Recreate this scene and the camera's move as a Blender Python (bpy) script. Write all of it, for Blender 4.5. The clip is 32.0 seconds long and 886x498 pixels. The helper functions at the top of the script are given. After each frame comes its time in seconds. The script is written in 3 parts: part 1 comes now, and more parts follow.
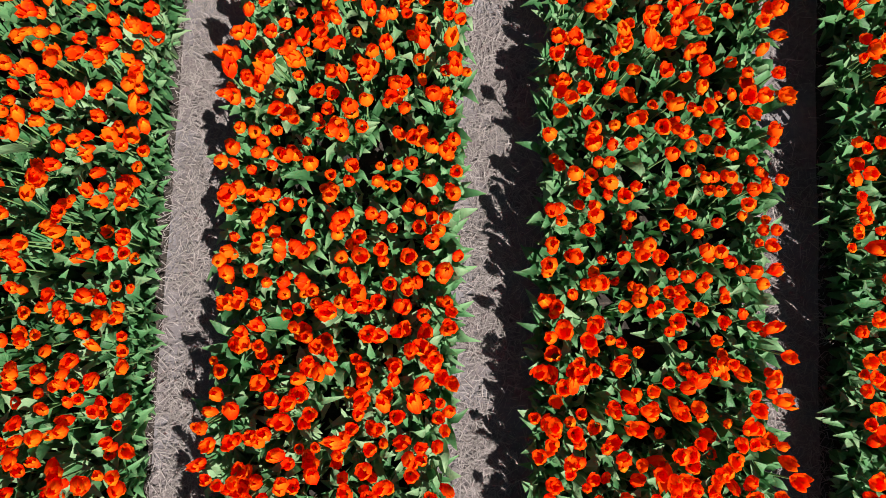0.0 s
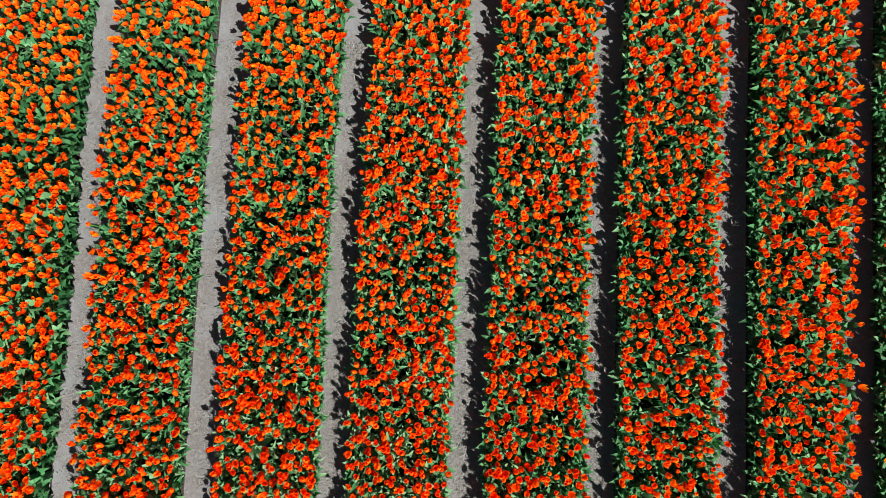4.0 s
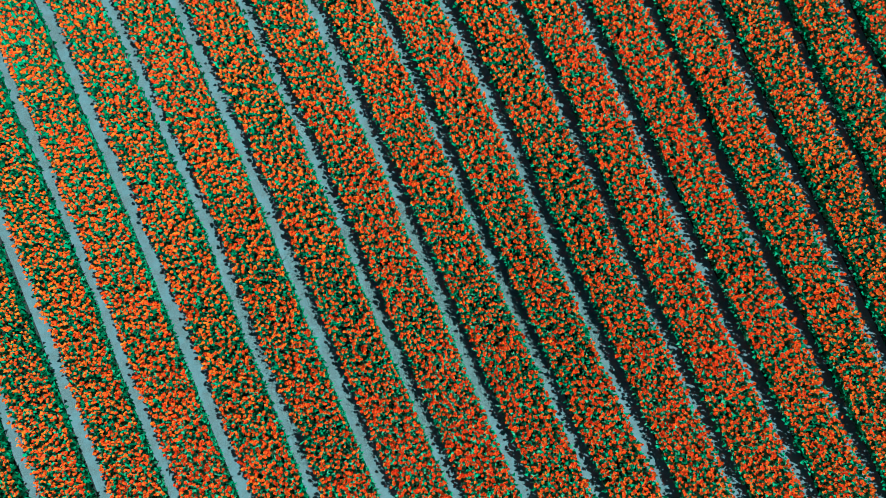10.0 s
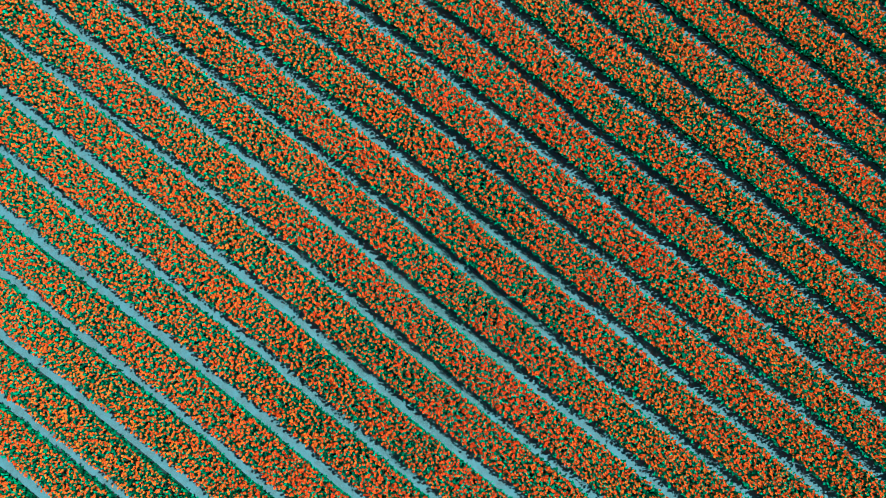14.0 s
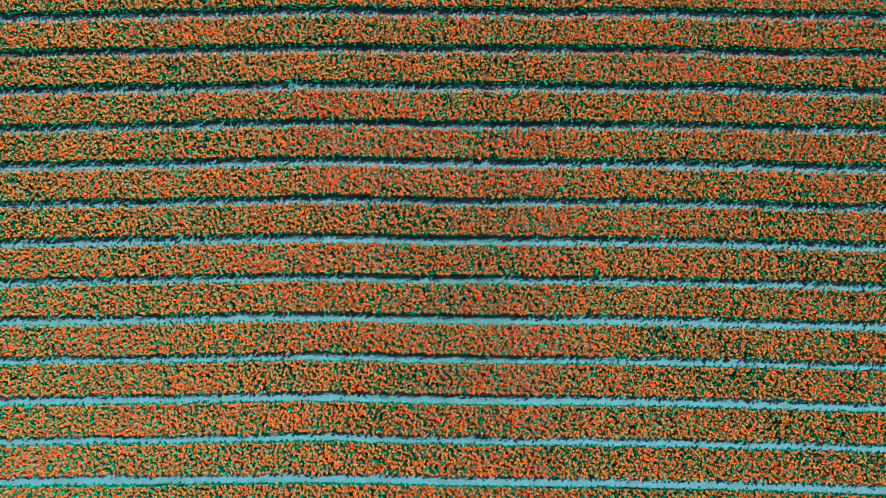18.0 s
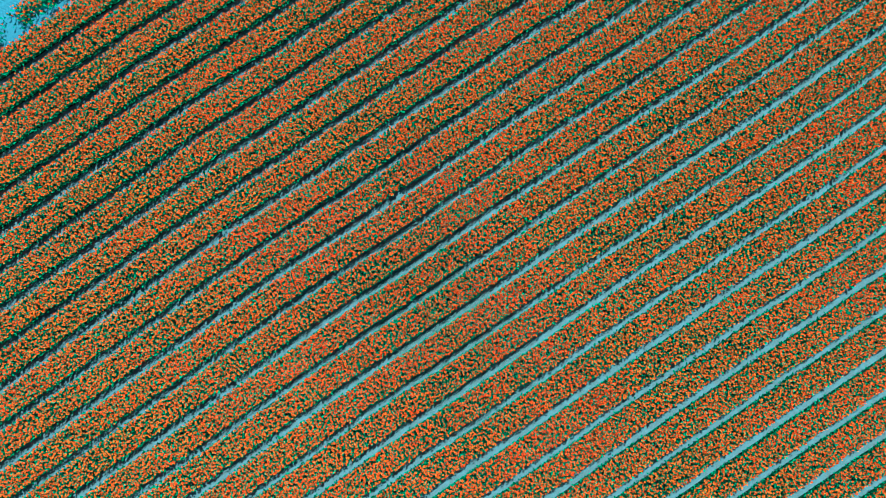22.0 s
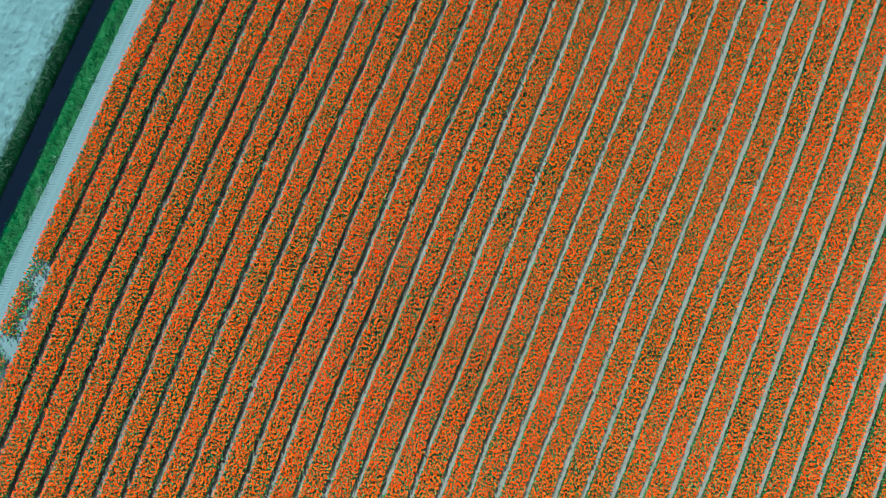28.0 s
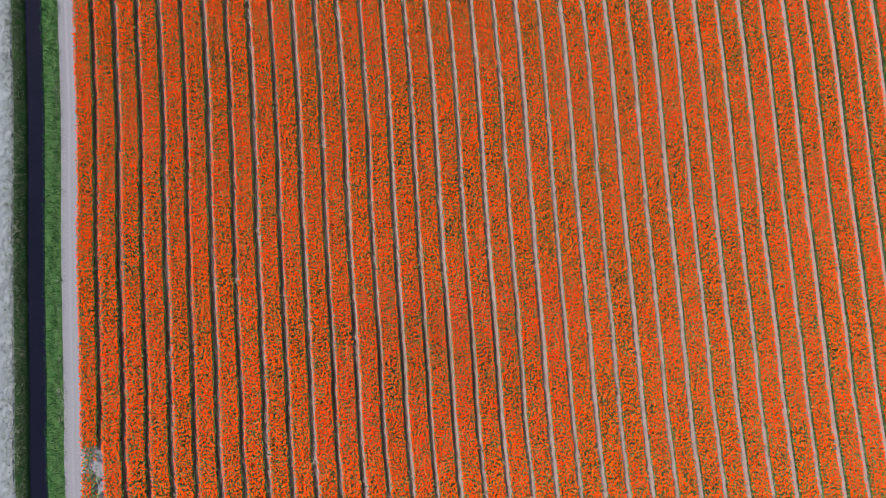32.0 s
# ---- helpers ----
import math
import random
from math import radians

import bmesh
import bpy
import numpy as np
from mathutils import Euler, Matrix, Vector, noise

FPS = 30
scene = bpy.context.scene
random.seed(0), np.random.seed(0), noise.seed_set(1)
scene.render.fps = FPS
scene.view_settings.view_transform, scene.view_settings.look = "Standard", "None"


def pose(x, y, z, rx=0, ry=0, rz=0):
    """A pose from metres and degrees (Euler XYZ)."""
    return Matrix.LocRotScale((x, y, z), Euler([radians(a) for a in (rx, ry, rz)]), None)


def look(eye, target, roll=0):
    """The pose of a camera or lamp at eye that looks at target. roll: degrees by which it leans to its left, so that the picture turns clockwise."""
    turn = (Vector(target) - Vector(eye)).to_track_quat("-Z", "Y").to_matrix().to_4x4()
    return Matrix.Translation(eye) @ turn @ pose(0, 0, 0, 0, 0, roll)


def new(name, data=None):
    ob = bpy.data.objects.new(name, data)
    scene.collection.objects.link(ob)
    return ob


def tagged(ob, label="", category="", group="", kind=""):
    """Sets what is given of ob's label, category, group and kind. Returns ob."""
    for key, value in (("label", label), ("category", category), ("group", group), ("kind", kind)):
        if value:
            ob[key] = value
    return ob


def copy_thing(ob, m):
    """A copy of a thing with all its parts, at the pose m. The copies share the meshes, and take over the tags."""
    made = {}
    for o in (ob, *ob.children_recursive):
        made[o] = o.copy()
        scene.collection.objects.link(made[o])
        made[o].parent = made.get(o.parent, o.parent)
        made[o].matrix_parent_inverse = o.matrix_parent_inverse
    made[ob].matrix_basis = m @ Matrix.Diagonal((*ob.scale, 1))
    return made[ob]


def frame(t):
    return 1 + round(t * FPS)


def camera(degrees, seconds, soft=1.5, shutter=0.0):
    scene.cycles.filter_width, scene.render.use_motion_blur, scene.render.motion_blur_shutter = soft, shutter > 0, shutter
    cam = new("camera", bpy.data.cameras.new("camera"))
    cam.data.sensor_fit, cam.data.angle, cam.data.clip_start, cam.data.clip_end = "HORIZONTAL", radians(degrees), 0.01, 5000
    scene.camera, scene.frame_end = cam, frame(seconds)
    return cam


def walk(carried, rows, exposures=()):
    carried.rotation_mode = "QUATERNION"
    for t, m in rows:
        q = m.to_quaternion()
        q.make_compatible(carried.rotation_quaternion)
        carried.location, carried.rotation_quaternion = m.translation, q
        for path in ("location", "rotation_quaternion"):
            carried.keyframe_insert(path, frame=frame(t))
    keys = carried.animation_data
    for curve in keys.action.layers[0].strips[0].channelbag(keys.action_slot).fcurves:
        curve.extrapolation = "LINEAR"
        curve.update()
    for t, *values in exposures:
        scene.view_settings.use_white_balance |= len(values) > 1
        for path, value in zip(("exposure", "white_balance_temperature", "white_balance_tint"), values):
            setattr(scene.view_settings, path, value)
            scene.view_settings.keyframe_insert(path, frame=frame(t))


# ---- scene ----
# The camera: a drone that rises straight up over the field, tipped five degrees forward, and turns half a circle on the way.
cam = camera(70, 32.0, soft=0.65)
PATH = [
    (0.0, 0.444, -0.000, 3.349, 4.73, -0.32, 181.74),
    (1.0, 0.443, -0.024, 4.017, 4.68, -0.30, 182.00),
    (2.0, 0.457, -0.085, 4.980, 4.68, -0.19, 182.03),
    (3.0, 0.475, -0.164, 6.259, 4.71, -0.03, 181.89),
    (3.5, 0.483, -0.227, 6.911, 4.70, 0.04, 181.81),
    (5.5, 0.539, -0.475, 9.434, 4.35, -0.02, 178.93),
    (6.0, 0.520, -0.529, 10.077, 4.37, -0.03, 176.91),
    (7.0, 0.450, -0.643, 11.356, 4.44, -0.07, 172.61),
    (8.0, 0.375, -0.676, 12.747, 4.51, -0.17, 167.93),
    (9.0, 0.329, -0.775, 14.090, 4.56, -0.26, 162.26),
    (10.0, 0.251, -0.835, 15.323, 4.64, -0.23, 155.77),
    (11.0, 0.172, -0.893, 16.527, 4.71, -0.06, 149.46),
    (12.0, 0.070, -0.965, 17.692, 4.69, 0.12, 142.71),
    (13.0, -0.034, -1.019, 18.836, 4.63, 0.20, 135.21),
    (14.0, -0.179, -1.023, 20.090, 4.56, 0.25, 127.76),
    (14.5, -0.267, -0.978, 20.731, 4.52, 0.29, 123.90),
    (16.5, -0.407, -0.768, 22.900, 4.49, 0.59, 105.84),
    (17.0, -0.486, -0.589, 23.426, 4.44, 0.65, 100.37),
    (18.0, -0.641, -0.287, 24.445, 4.34, 0.72, 89.93),
    (19.0, -0.688, -0.151, 25.533, 4.26, 0.71, 80.33),
    (20.0, -0.710, -0.126, 26.751, 4.27, 0.61, 71.69),
    (21.0, -0.669, 0.025, 27.961, 4.43, 0.46, 63.49),
    (22.0, -0.525, 0.161, 29.185, 4.71, 0.40, 55.62),
    (23.0, -0.397, 0.308, 30.442, 4.97, 0.47, 48.73),
    (24.0, -0.416, 0.466, 31.684, 5.12, 0.50, 41.76),
    (25.0, -0.434, 0.799, 32.885, 5.17, 0.42, 35.08),
    (25.5, -0.452, 0.928, 33.545, 5.18, 0.36, 32.15),
    (27.5, -0.570, 1.571, 36.035, 4.95, 0.18, 25.16),
    (28.0, -0.461, 1.674, 36.620, 4.97, 0.19, 21.43),
    (29.0, -0.293, 1.768, 37.770, 5.02, 0.18, 13.70),
    (30.0, -0.344, 2.107, 38.976, 5.09, 0.08, 7.77),
    (31.0, -0.166, 2.387, 40.171, 5.15, 0.04, 1.33),
    (32.0, 0.064, 2.560, 41.317, 5.21, 0.13, -4.76),
]
EXPOSURES = [(0.0, 1.10, 6700, 18), (3.5, 1.10, 6400, 5), (6.0, 1.01, 5600, -10), (9.0, 0.97, 4250, -40), (12.0, 0.95, 3480, -55), (14.0, 1.08, 3460, -55),
             (20.0, 1.23, 3450, -55), (25.5, 1.25, 3600, -54), (27.5, 1.26, 5200, -36), (28.5, 1.25, 6150, -17), (30.0, 1.13, 7100, 8), (32.0, 1.21, 8050, 35)]
walk(cam, [(t, pose(x, y, z, rx, ry, rz)) for t, x, y, z, rx, ry, rz in PATH], EXPOSURES)

# ---- sky and sun: clear day, the sun stands beyond the ditch, half along the rows ----
SUN_ELEVATION = 48.0
SUN_AZIMUTH = -36.0      # degrees from +y towards +x
world = bpy.data.worlds.new("sky")
scene.world = world
world.use_nodes = True
wn = world.node_tree.nodes
sky = wn.new("ShaderNodeTexSky")
sky.sky_type = "NISHITA"
sky.sun_disc = False
sky.sun_elevation = radians(SUN_ELEVATION)
sky.sun_rotation = radians(SUN_AZIMUTH)
wn["Background"].inputs["Strength"].default_value = 0.027
world.node_tree.links.new(sky.outputs["Color"], wn["Background"].inputs["Color"])
sun_data = bpy.data.lights.new("sun", "SUN")
sun_data.energy, sun_data.angle, sun_data.color = 5.4, radians(0.53), (1.0, 0.96, 0.90)
sun = new("sun", sun_data)
el, az = radians(SUN_ELEVATION), radians(SUN_AZIMUTH)
sun_from = Vector((math.cos(el) * math.sin(az), math.cos(el) * math.cos(az), math.sin(el)))
sun.matrix_world = look(sun_from * 100, (0, 0, 0))

RNG = np.random.default_rng(7)


# ---- materials ----
class Nodes:
    """Short hand for one node material."""

    def __init__(self, name):
        self.mat = bpy.data.materials.new(name)
        self.mat.use_nodes = True
        self.tree = self.mat.node_tree
        self.bsdf = self.tree.nodes["Principled BSDF"]
        self.out = self.tree.nodes["Material Output"]

    def add(self, kind, **values):
        node = self.tree.nodes.new(kind)
        for key, value in values.items():
            node.inputs[key].default_value = value
        return node

    def link(self, a, b):
        self.tree.links.new(a, b)

    def noise(self, scale, detail=4.0, rough=0.6, stretch=None):
        node = self.add("ShaderNodeTexNoise", Scale=scale, Detail=detail, Roughness=rough)
        place = self.add("ShaderNodeTexCoord").outputs["Object"]
        if stretch:
            m = self.add("ShaderNodeMapping")
            m.inputs["Scale"].default_value = stretch
            self.link(place, m.inputs["Vector"])
            place = m.outputs["Vector"]
        self.link(place, node.inputs["Vector"])
        return node.outputs["Fac"]

    def ramp(self, fac, *stops):
        node = self.tree.nodes.new("ShaderNodeValToRGB")
        el_ = node.color_ramp.elements
        while len(el_) < len(stops):
            el_.new(0.5)
        for e, (pos, col) in zip(el_, stops):
            e.position = pos
            e.color = (*col, 1) if len(col) == 3 else col
        self.link(fac, node.inputs["Fac"])
        return node.outputs["Color"]

    def mix(self, fac, a, b, blend="MIX"):
        node = self.tree.nodes.new("ShaderNodeMix")
        node.data_type, node.blend_type = "RGBA", blend
        for sock, value in ((node.inputs["Factor"], fac), (node.inputs["A"], a), (node.inputs["B"], b)):
            if isinstance(value, (int, float)):
                sock.default_value = value
            elif isinstance(value, tuple):
                sock.default_value = (*value, 1)
            else:
                self.link(value, sock)
        return node.outputs["Result"]

    def attr(self, name):
        node = self.tree.nodes.new("ShaderNodeAttribute")
        node.attribute_name = name
        return node.outputs["Fac"]

    def maths(self, op, a, b):
        node = self.tree.nodes.new("ShaderNodeMath")
        node.operation = op
        for sock, value in zip(node.inputs, (a, b)):
            if isinstance(value, (int, float)):
                sock.default_value = value
            else:
                self.link(value, sock)
        return node.outputs[0]

    def bump(self, height, strength, distance=0.02):
        node = self.add("ShaderNodeBump", Strength=strength, Distance=distance)
        self.link(height, node.inputs["Height"])
        self.link(node.outputs["Normal"], self.bsdf.inputs["Normal"])

    def finish(self, color, rough=0.8, spec=0.3, translucent=0.0, thin=None):
        if isinstance(color, tuple):
            self.bsdf.inputs["Base Color"].default_value = (*color, 1)
        else:
            self.link(color, self.bsdf.inputs["Base Color"])
        self.bsdf.inputs["Roughness"].default_value = rough
        self.bsdf.inputs["Specular IOR Level"].default_value = spec
        if translucent:
            t = self.tree.nodes.new("ShaderNodeBsdfTranslucent")
            self.link(color if thin is None else thin, t.inputs["Color"])
            m = self.tree.nodes.new("ShaderNodeMixShader")
            m.inputs[0].default_value = translucent
            self.link(self.bsdf.outputs[0], m.inputs[1])
            self.link(t.outputs[0], m.inputs[2])
            self.link(m.outputs[0], self.out.inputs["Surface"])
        return self.mat


def petal_material():
    n = Nodes("tulip_petal")
    red = n.ramp(n.attr("tone"), (0.0, (0.90, 0.013, 0.0008)), (0.5, (0.94, 0.037, 0.0012)), (1.0, (0.95, 0.125, 0.003)))
    streak = n.noise(140.0, 2.0, 0.6, (1.0, 1.0, 0.2))
    rim = n.maths("MULTIPLY", n.maths("POWER", n.attr("along"), 3.2), n.maths("MULTIPLY", streak, 1.3))
    rim2 = n.maths("MULTIPLY", n.maths("POWER", n.attr("edge"), 3.0), n.maths("MULTIPLY", n.attr("along"), 0.22))
    col = n.mix(n.maths("ADD", rim, rim2), red, (0.92, 0.42, 0.012))
    base = n.maths("POWER", n.maths("SUBTRACT", 1.0, n.attr("along")), 14.0)
    col = n.mix(base, col, (0.50, 0.16, 0.01))
    thin = n.mix(0.5, col, (0.92, 0.028, 0.0006))
    return n.finish(col, 0.55, 0.04, 0.50, thin)


def leaf_material():
    n = Nodes("tulip_leaf")
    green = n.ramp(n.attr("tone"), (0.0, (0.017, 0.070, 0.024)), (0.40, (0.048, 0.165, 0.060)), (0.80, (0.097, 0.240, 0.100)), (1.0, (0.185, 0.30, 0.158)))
    vein = n.noise(90.0, 2.0, 0.5, (1, 1, 0.15))
    col = n.mix(n.maths("MULTIPLY", vein, 0.35), green, (0.07, 0.22, 0.08))
    tip = n.maths("MULTIPLY", n.maths("POWER", n.attr("along"), 10.0), 0.3)
    col = n.mix(tip, col, (0.20, 0.24, 0.08))
    thin = n.mix(0.5, col, (0.06, 0.34, 0.06))
    n.bump(n.noise(60.0, 3.0, 0.6, (1, 1, 0.3)), 0.5, 0.01)
    return n.finish(col, 0.50, 0.22, 0.27, thin)


def soil_material(name, dark, mid, pale, straw, scale=1.0, bump=0.6, dust=None):
    n = Nodes(name)
    big = n.noise(1.7 * scale, 5.0, 0.65)
    fine = n.noise(38.0 * scale, 5.0, 0.7)
    col = n.ramp(fine, (0.28, dark), (0.5, mid), (0.74, pale))
    col = n.mix(n.maths("MULTIPLY", big, 0.55), col, mid)
    fibre = n.noise(60.0 * scale, 3.0, 0.6, (1.0, 0.18, 1.0))
    fibre2 = n.noise(60.0 * scale, 3.0, 0.6, (0.18, 1.0, 1.0))
    streak = n.ramp(n.maths("MAXIMUM", fibre, fibre2), (0.58, (0, 0, 0)), (0.70, (1, 1, 1)))
    if dust:
        col = n.mix(n.ramp(n.noise(2.3 * scale, 4.0, 0.7), (0.42, (0, 0, 0)), (0.62, (0.8, 0.8, 0.8))), col, dust)
    col = n.mix(n.maths("MULTIPLY", streak, 0.55), col, straw)
    n.bump(n.maths("ADD", fine, n.maths("MULTIPLY", streak, 0.15)), bump, 0.012)
    return n.finish(col, 0.95, 0.1)


def plain_material(name, a, b, scale, rough=0.8, spec=0.2, translucent=0.0):
    n = Nodes(name)
    col = n.mix(n.attr("tone"), a, b)
    col = n.mix(n.maths("MULTIPLY", n.noise(scale), 0.4), col, tuple(0.6 * v for v in a))
    return n.finish(col, rough, spec, translucent)


def water_material():
    n = Nodes("ditch_water")
    col = n.mix(n.noise(0.5), (0.002, 0.004, 0.010), (0.004, 0.006, 0.014))
    n.bump(n.noise(5.0, 3.0, 0.5), 0.02, 0.02)
    return n.finish(col, 0.02, 0.07)


def carpet_material():
    n = Nodes("distant_blossom")
    fleck = n.noise(22.0, 2.0, 0.6)
    patch = n.noise(0.8, 3.0, 0.6)
    col = n.ramp(n.maths("ADD", fleck, n.maths("MULTIPLY", n.maths("SUBTRACT", patch, 0.5), 0.25)),
                 (0.40, (0.03, 0.07, 0.03)), (0.50, (0.10, 0.14, 0.05)), (0.54, (0.75, 0.04, 0.004)), (0.70, (0.85, 0.10, 0.01)))
    n.bump(fleck, 0.8, 0.06)
    return n.finish(col, 0.6, 0.2)


M_PETAL = petal_material()
M_LEAF = leaf_material()
M_STEM = plain_material("tulip_stem", (0.10, 0.20, 0.07), (0.14, 0.26, 0.09), 40.0, 0.5)
M_PATH = soil_material("path_soil", (0.054, 0.048, 0.047), (0.114, 0.101, 0.100), (0.184, 0.164, 0.163), (0.185, 0.174, 0.162), dust=(0.137, 0.138, 0.148))
# bed soil near black: the shade between the plants is put into its colour
M_BED = soil_material("shaded_bed_soil", (0.013, 0.011, 0.010), (0.026, 0.023, 0.020), (0.052, 0.046, 0.041), (0.09, 0.08, 0.066))
M_BARE = soil_material("bare_field_soil", (0.042, 0.067, 0.086), (0.070, 0.110, 0.138), (0.103, 0.154, 0.190), (0.087, 0.132, 0.162), 0.35, dust=(0.100, 0.154, 0.190))
M_TRACK = soil_material("track_soil", (0.056, 0.080, 0.104), (0.094, 0.128, 0.162), (0.143, 0.186, 0.230), (0.124, 0.159, 0.198), 0.8)
M_BANK = soil_material("bank_earth", (0.009, 0.040, 0.015), (0.016, 0.064, 0.024), (0.028, 0.100, 0.038), (0.045, 0.12, 0.05))
M_STRAW = plain_material("straw", (0.13, 0.117, 0.110), (0.30, 0.278, 0.262), 30.0, 0.7)
M_GRASS = plain_material("bank_grass", (0.003, 0.032, 0.013), (0.012, 0.155, 0.048), 6.0, 0.6, 0.1, 0.25)
M_DRY = plain_material("dry_weed", (0.12, 0.20, 0.15), (0.24, 0.36, 0.32), 6.0, 0.7, 0.2, 0.2)
M_WATER = water_material()
M_CARPET = carpet_material()


# ---- mesh helpers ----
def mesh_from(name, verts, quads, attrs=None, mat=None, smooth=True):
    """A mesh of quads from arrays; attrs are point values by name."""
    me = bpy.data.meshes.new(name)
    nv, nf = len(verts), len(quads)
    me.vertices.add(nv)
    me.vertices.foreach_set("co", np.ascontiguousarray(verts, dtype=np.float32).ravel())
    me.loops.add(nf * 4)
    me.loops.foreach_set("vertex_index", np.ascontiguousarray(quads, dtype=np.int32).ravel())
    me.polygons.add(nf)
    me.polygons.foreach_set("loop_start", np.arange(0, nf * 4, 4, dtype=np.int32))
    me.polygons.foreach_set("use_smooth", np.full(nf, smooth))
    for key, values in (attrs or {}).items():
        a = me.attributes.new(key, "FLOAT", "POINT")
        a.data.foreach_set("value", np.ascontiguousarray(values, dtype=np.float32))
    if mat:
        me.materials.append(mat)
    me.update(calc_edges=True)
    return me


def part(name, me, parent, label="", kind=""):
    ob = new(name, me)
    ob.parent = parent
    return tagged(ob, label=label, kind=kind)


class Shape:
    """A small template: vertices, quads, and the values along and edge at each vertex."""

    def __init__(self, v, q, along, edge):
        self.v, self.q = np.array(v, float), np.array(q, int)
        self.along, self.edge = np.array(along, float), np.array(edge, float)


def join(shapes):
    v, q, a, e, n = [], [], [], [], 0
    for s in shapes:
        v.append(s.v), q.append(s.q + n), a.append(s.along), e.append(s.edge)
        n += len(s.v)
    return Shape(np.concatenate(v), np.concatenate(q), np.concatenate(a), np.concatenate(e))


def sheet(rows, cols, place):
    v, a, e, q = [], [], [], []
    for i in range(rows):
        for j in range(cols):
            s, u = i / (rows - 1), 2 * j / (cols - 1) - 1
            v.append(place(s, u)), a.append(s), e.append(abs(u))
    for i in range(rows - 1):
        for j in range(cols - 1):
            k = i * cols + j
            q.append((k, k + 1, k + cols + 1, k + cols))
    return Shape(v, q, a, e)


def petal(angle, rows, cols, radius, height, spread, width, rnd):
    """One petal of a cup, standing at the stem's top; spread opens its tip."""
    lean, tall = spread + rnd.uniform(-0.25, 0.25), height * rnd.uniform(0.85, 1.12)
    twist, width = rnd.uniform(-0.25, 0.25), width * rnd.uniform(0.75, 1.05)

    def place(s, u):
        r = radius * 1.1 * math.sin(min(1.0, 0.06 + s * 1.2) * math.pi / 2) + 1.5 * radius * (lean - 0.52) * max(0.0, s - 0.45) ** 1.2
        w = width * (0.40 + 0.60 * math.sin(math.pi * min(1.0, 0.10 + 0.80 * s))) * (1.0 if s < 0.9 else 0.30)
        a = angle + twist * s + u * w * 0.5 / max(r, 0.55 * radius)
        r2 = r * (1.0 - 0.10 * u * u)
        return (r2 * math.cos(a), r2 * math.sin(a), tall * (s ** 0.85) - 0.004 * abs(u) * s)

    return sheet(rows, cols, place)


def cup(rows, cols, count, rnd, open_=0.0):
    radius, height = rnd.uniform(0.026, 0.031), rnd.uniform(0.056, 0.070)
    spread, turn = rnd.choice((-0.75, -0.62, -0.5, -0.35, -0.15)) + open_, rnd.uniform(0, 6.28)
    made = []
    for i in range(count):
        inner = 0.9 if (i % 2 and count > 4) else 1.0
        made.append(petal(turn + i * 2 * math.pi / count, rows, cols, radius * inner, height, spread, 0.046 - 0.012 * open_, rnd))
        made[-1].along *= rnd.uniform(0.55, 1.08)
    return made


def leaf(angle, rows, cols, rnd, broad=1.0, tall=1.0):
    """A broad pointed leaf, folded along its middle, that rises and then arches outward."""
    length, width = rnd.uniform(0.09, 0.17), rnd.uniform(0.032, 0.054) * broad
    rise, side, arch = rnd.uniform(0.18, 0.31) * tall, rnd.uniform(-0.5, 0.5), rnd.uniform(1.75, 2.2)

    def place(s, u):
        out = 0.012 + length * (0.22 * s + 0.66 * s * s)
        z = rise * math.sin(min(s, 1) * arch)
        w = width * max(0.04, math.sin(math.pi * (0.10 + 0.88 * s ** 0.8)))
        a = angle + side * s * s
        x, y = out * math.cos(a), out * math.sin(a)
        off = 0.5 * w * u
        return (x - off * math.sin(a), y + off * math.cos(a), max(0.01, z + 0.26 * w * u * u - 0.01 * s))

    return sheet(rows, cols, place)


def stem_shape(height, bend):
    v, q, a = [], [], []
    for i in range(3):
        s = i / 2
        for j in range(4):
            t = j * math.pi / 2
            v.append((0.0042 * math.cos(t) + bend * s * s, 0.0042 * math.sin(t), height * s)), a.append(s)
    for i in range(2):
        for j in range(4):
            q.append((i * 4 + j, i * 4 + (j + 1) % 4, i * 4 + 4 + (j + 1) % 4, i * 4 + 4 + j))
    return Shape(v, q, a, np.zeros(12))


STEM = 0.36
NEAR_W, MID_W, FAR_W = 1.39, 1.57, 1.06
r_ = random.Random(11)
NEAR_CUP = [join(cup(4, 3, 6, r_, 0.12)) for _ in range(10)]
MID_CUP = [join(cup(3, 2, 6, r_, 0.5)) for _ in range(10)]
for s_ in MID_CUP:
    s_.v[:, :2] *= MID_W
    s_.v[:, 2] *= 1.12
    s_.edge[:] = 0.7
    s_.along[:] = np.minimum(1.0, 1.2 * s_.along)
for s_ in NEAR_CUP:
    s_.v[:, :2] *= NEAR_W
    s_.v[:, 2] *= 1.12


def far_cup(rnd):
    """A cup of two broad petals, for tulips that are only seen from high up."""
    turn, open_ = rnd.uniform(0, 6.28), rnd.uniform(0.9, 1.15)

    def one(a):
        def place(s, u):
            r, w = 0.030 * s * open_, 0.044 + 0.018 * s
            b = a + 0.5 * s
            return (r * math.cos(b) - u * w * 0.5 * math.sin(b), r * math.sin(b) + u * w * 0.5 * math.cos(b), 0.014 + 0.036 * s + 0.006 * u * s)
        got = sheet(2, 2, place)
        got.v[:, :2] *= rnd.uniform(0.75, 1.25)
        got.v[:, 2] *= rnd.uniform(0.7, 1.2)
        got.along = 0.15 + rnd.uniform(0.26, 0.72) * got.along
        return got

    made = join([one(turn + i * (math.pi + rnd.uniform(-0.7, 0.7))) for i in range(2)])
    made.v *= FAR_W
    made.edge[:] = 0.7
    return made


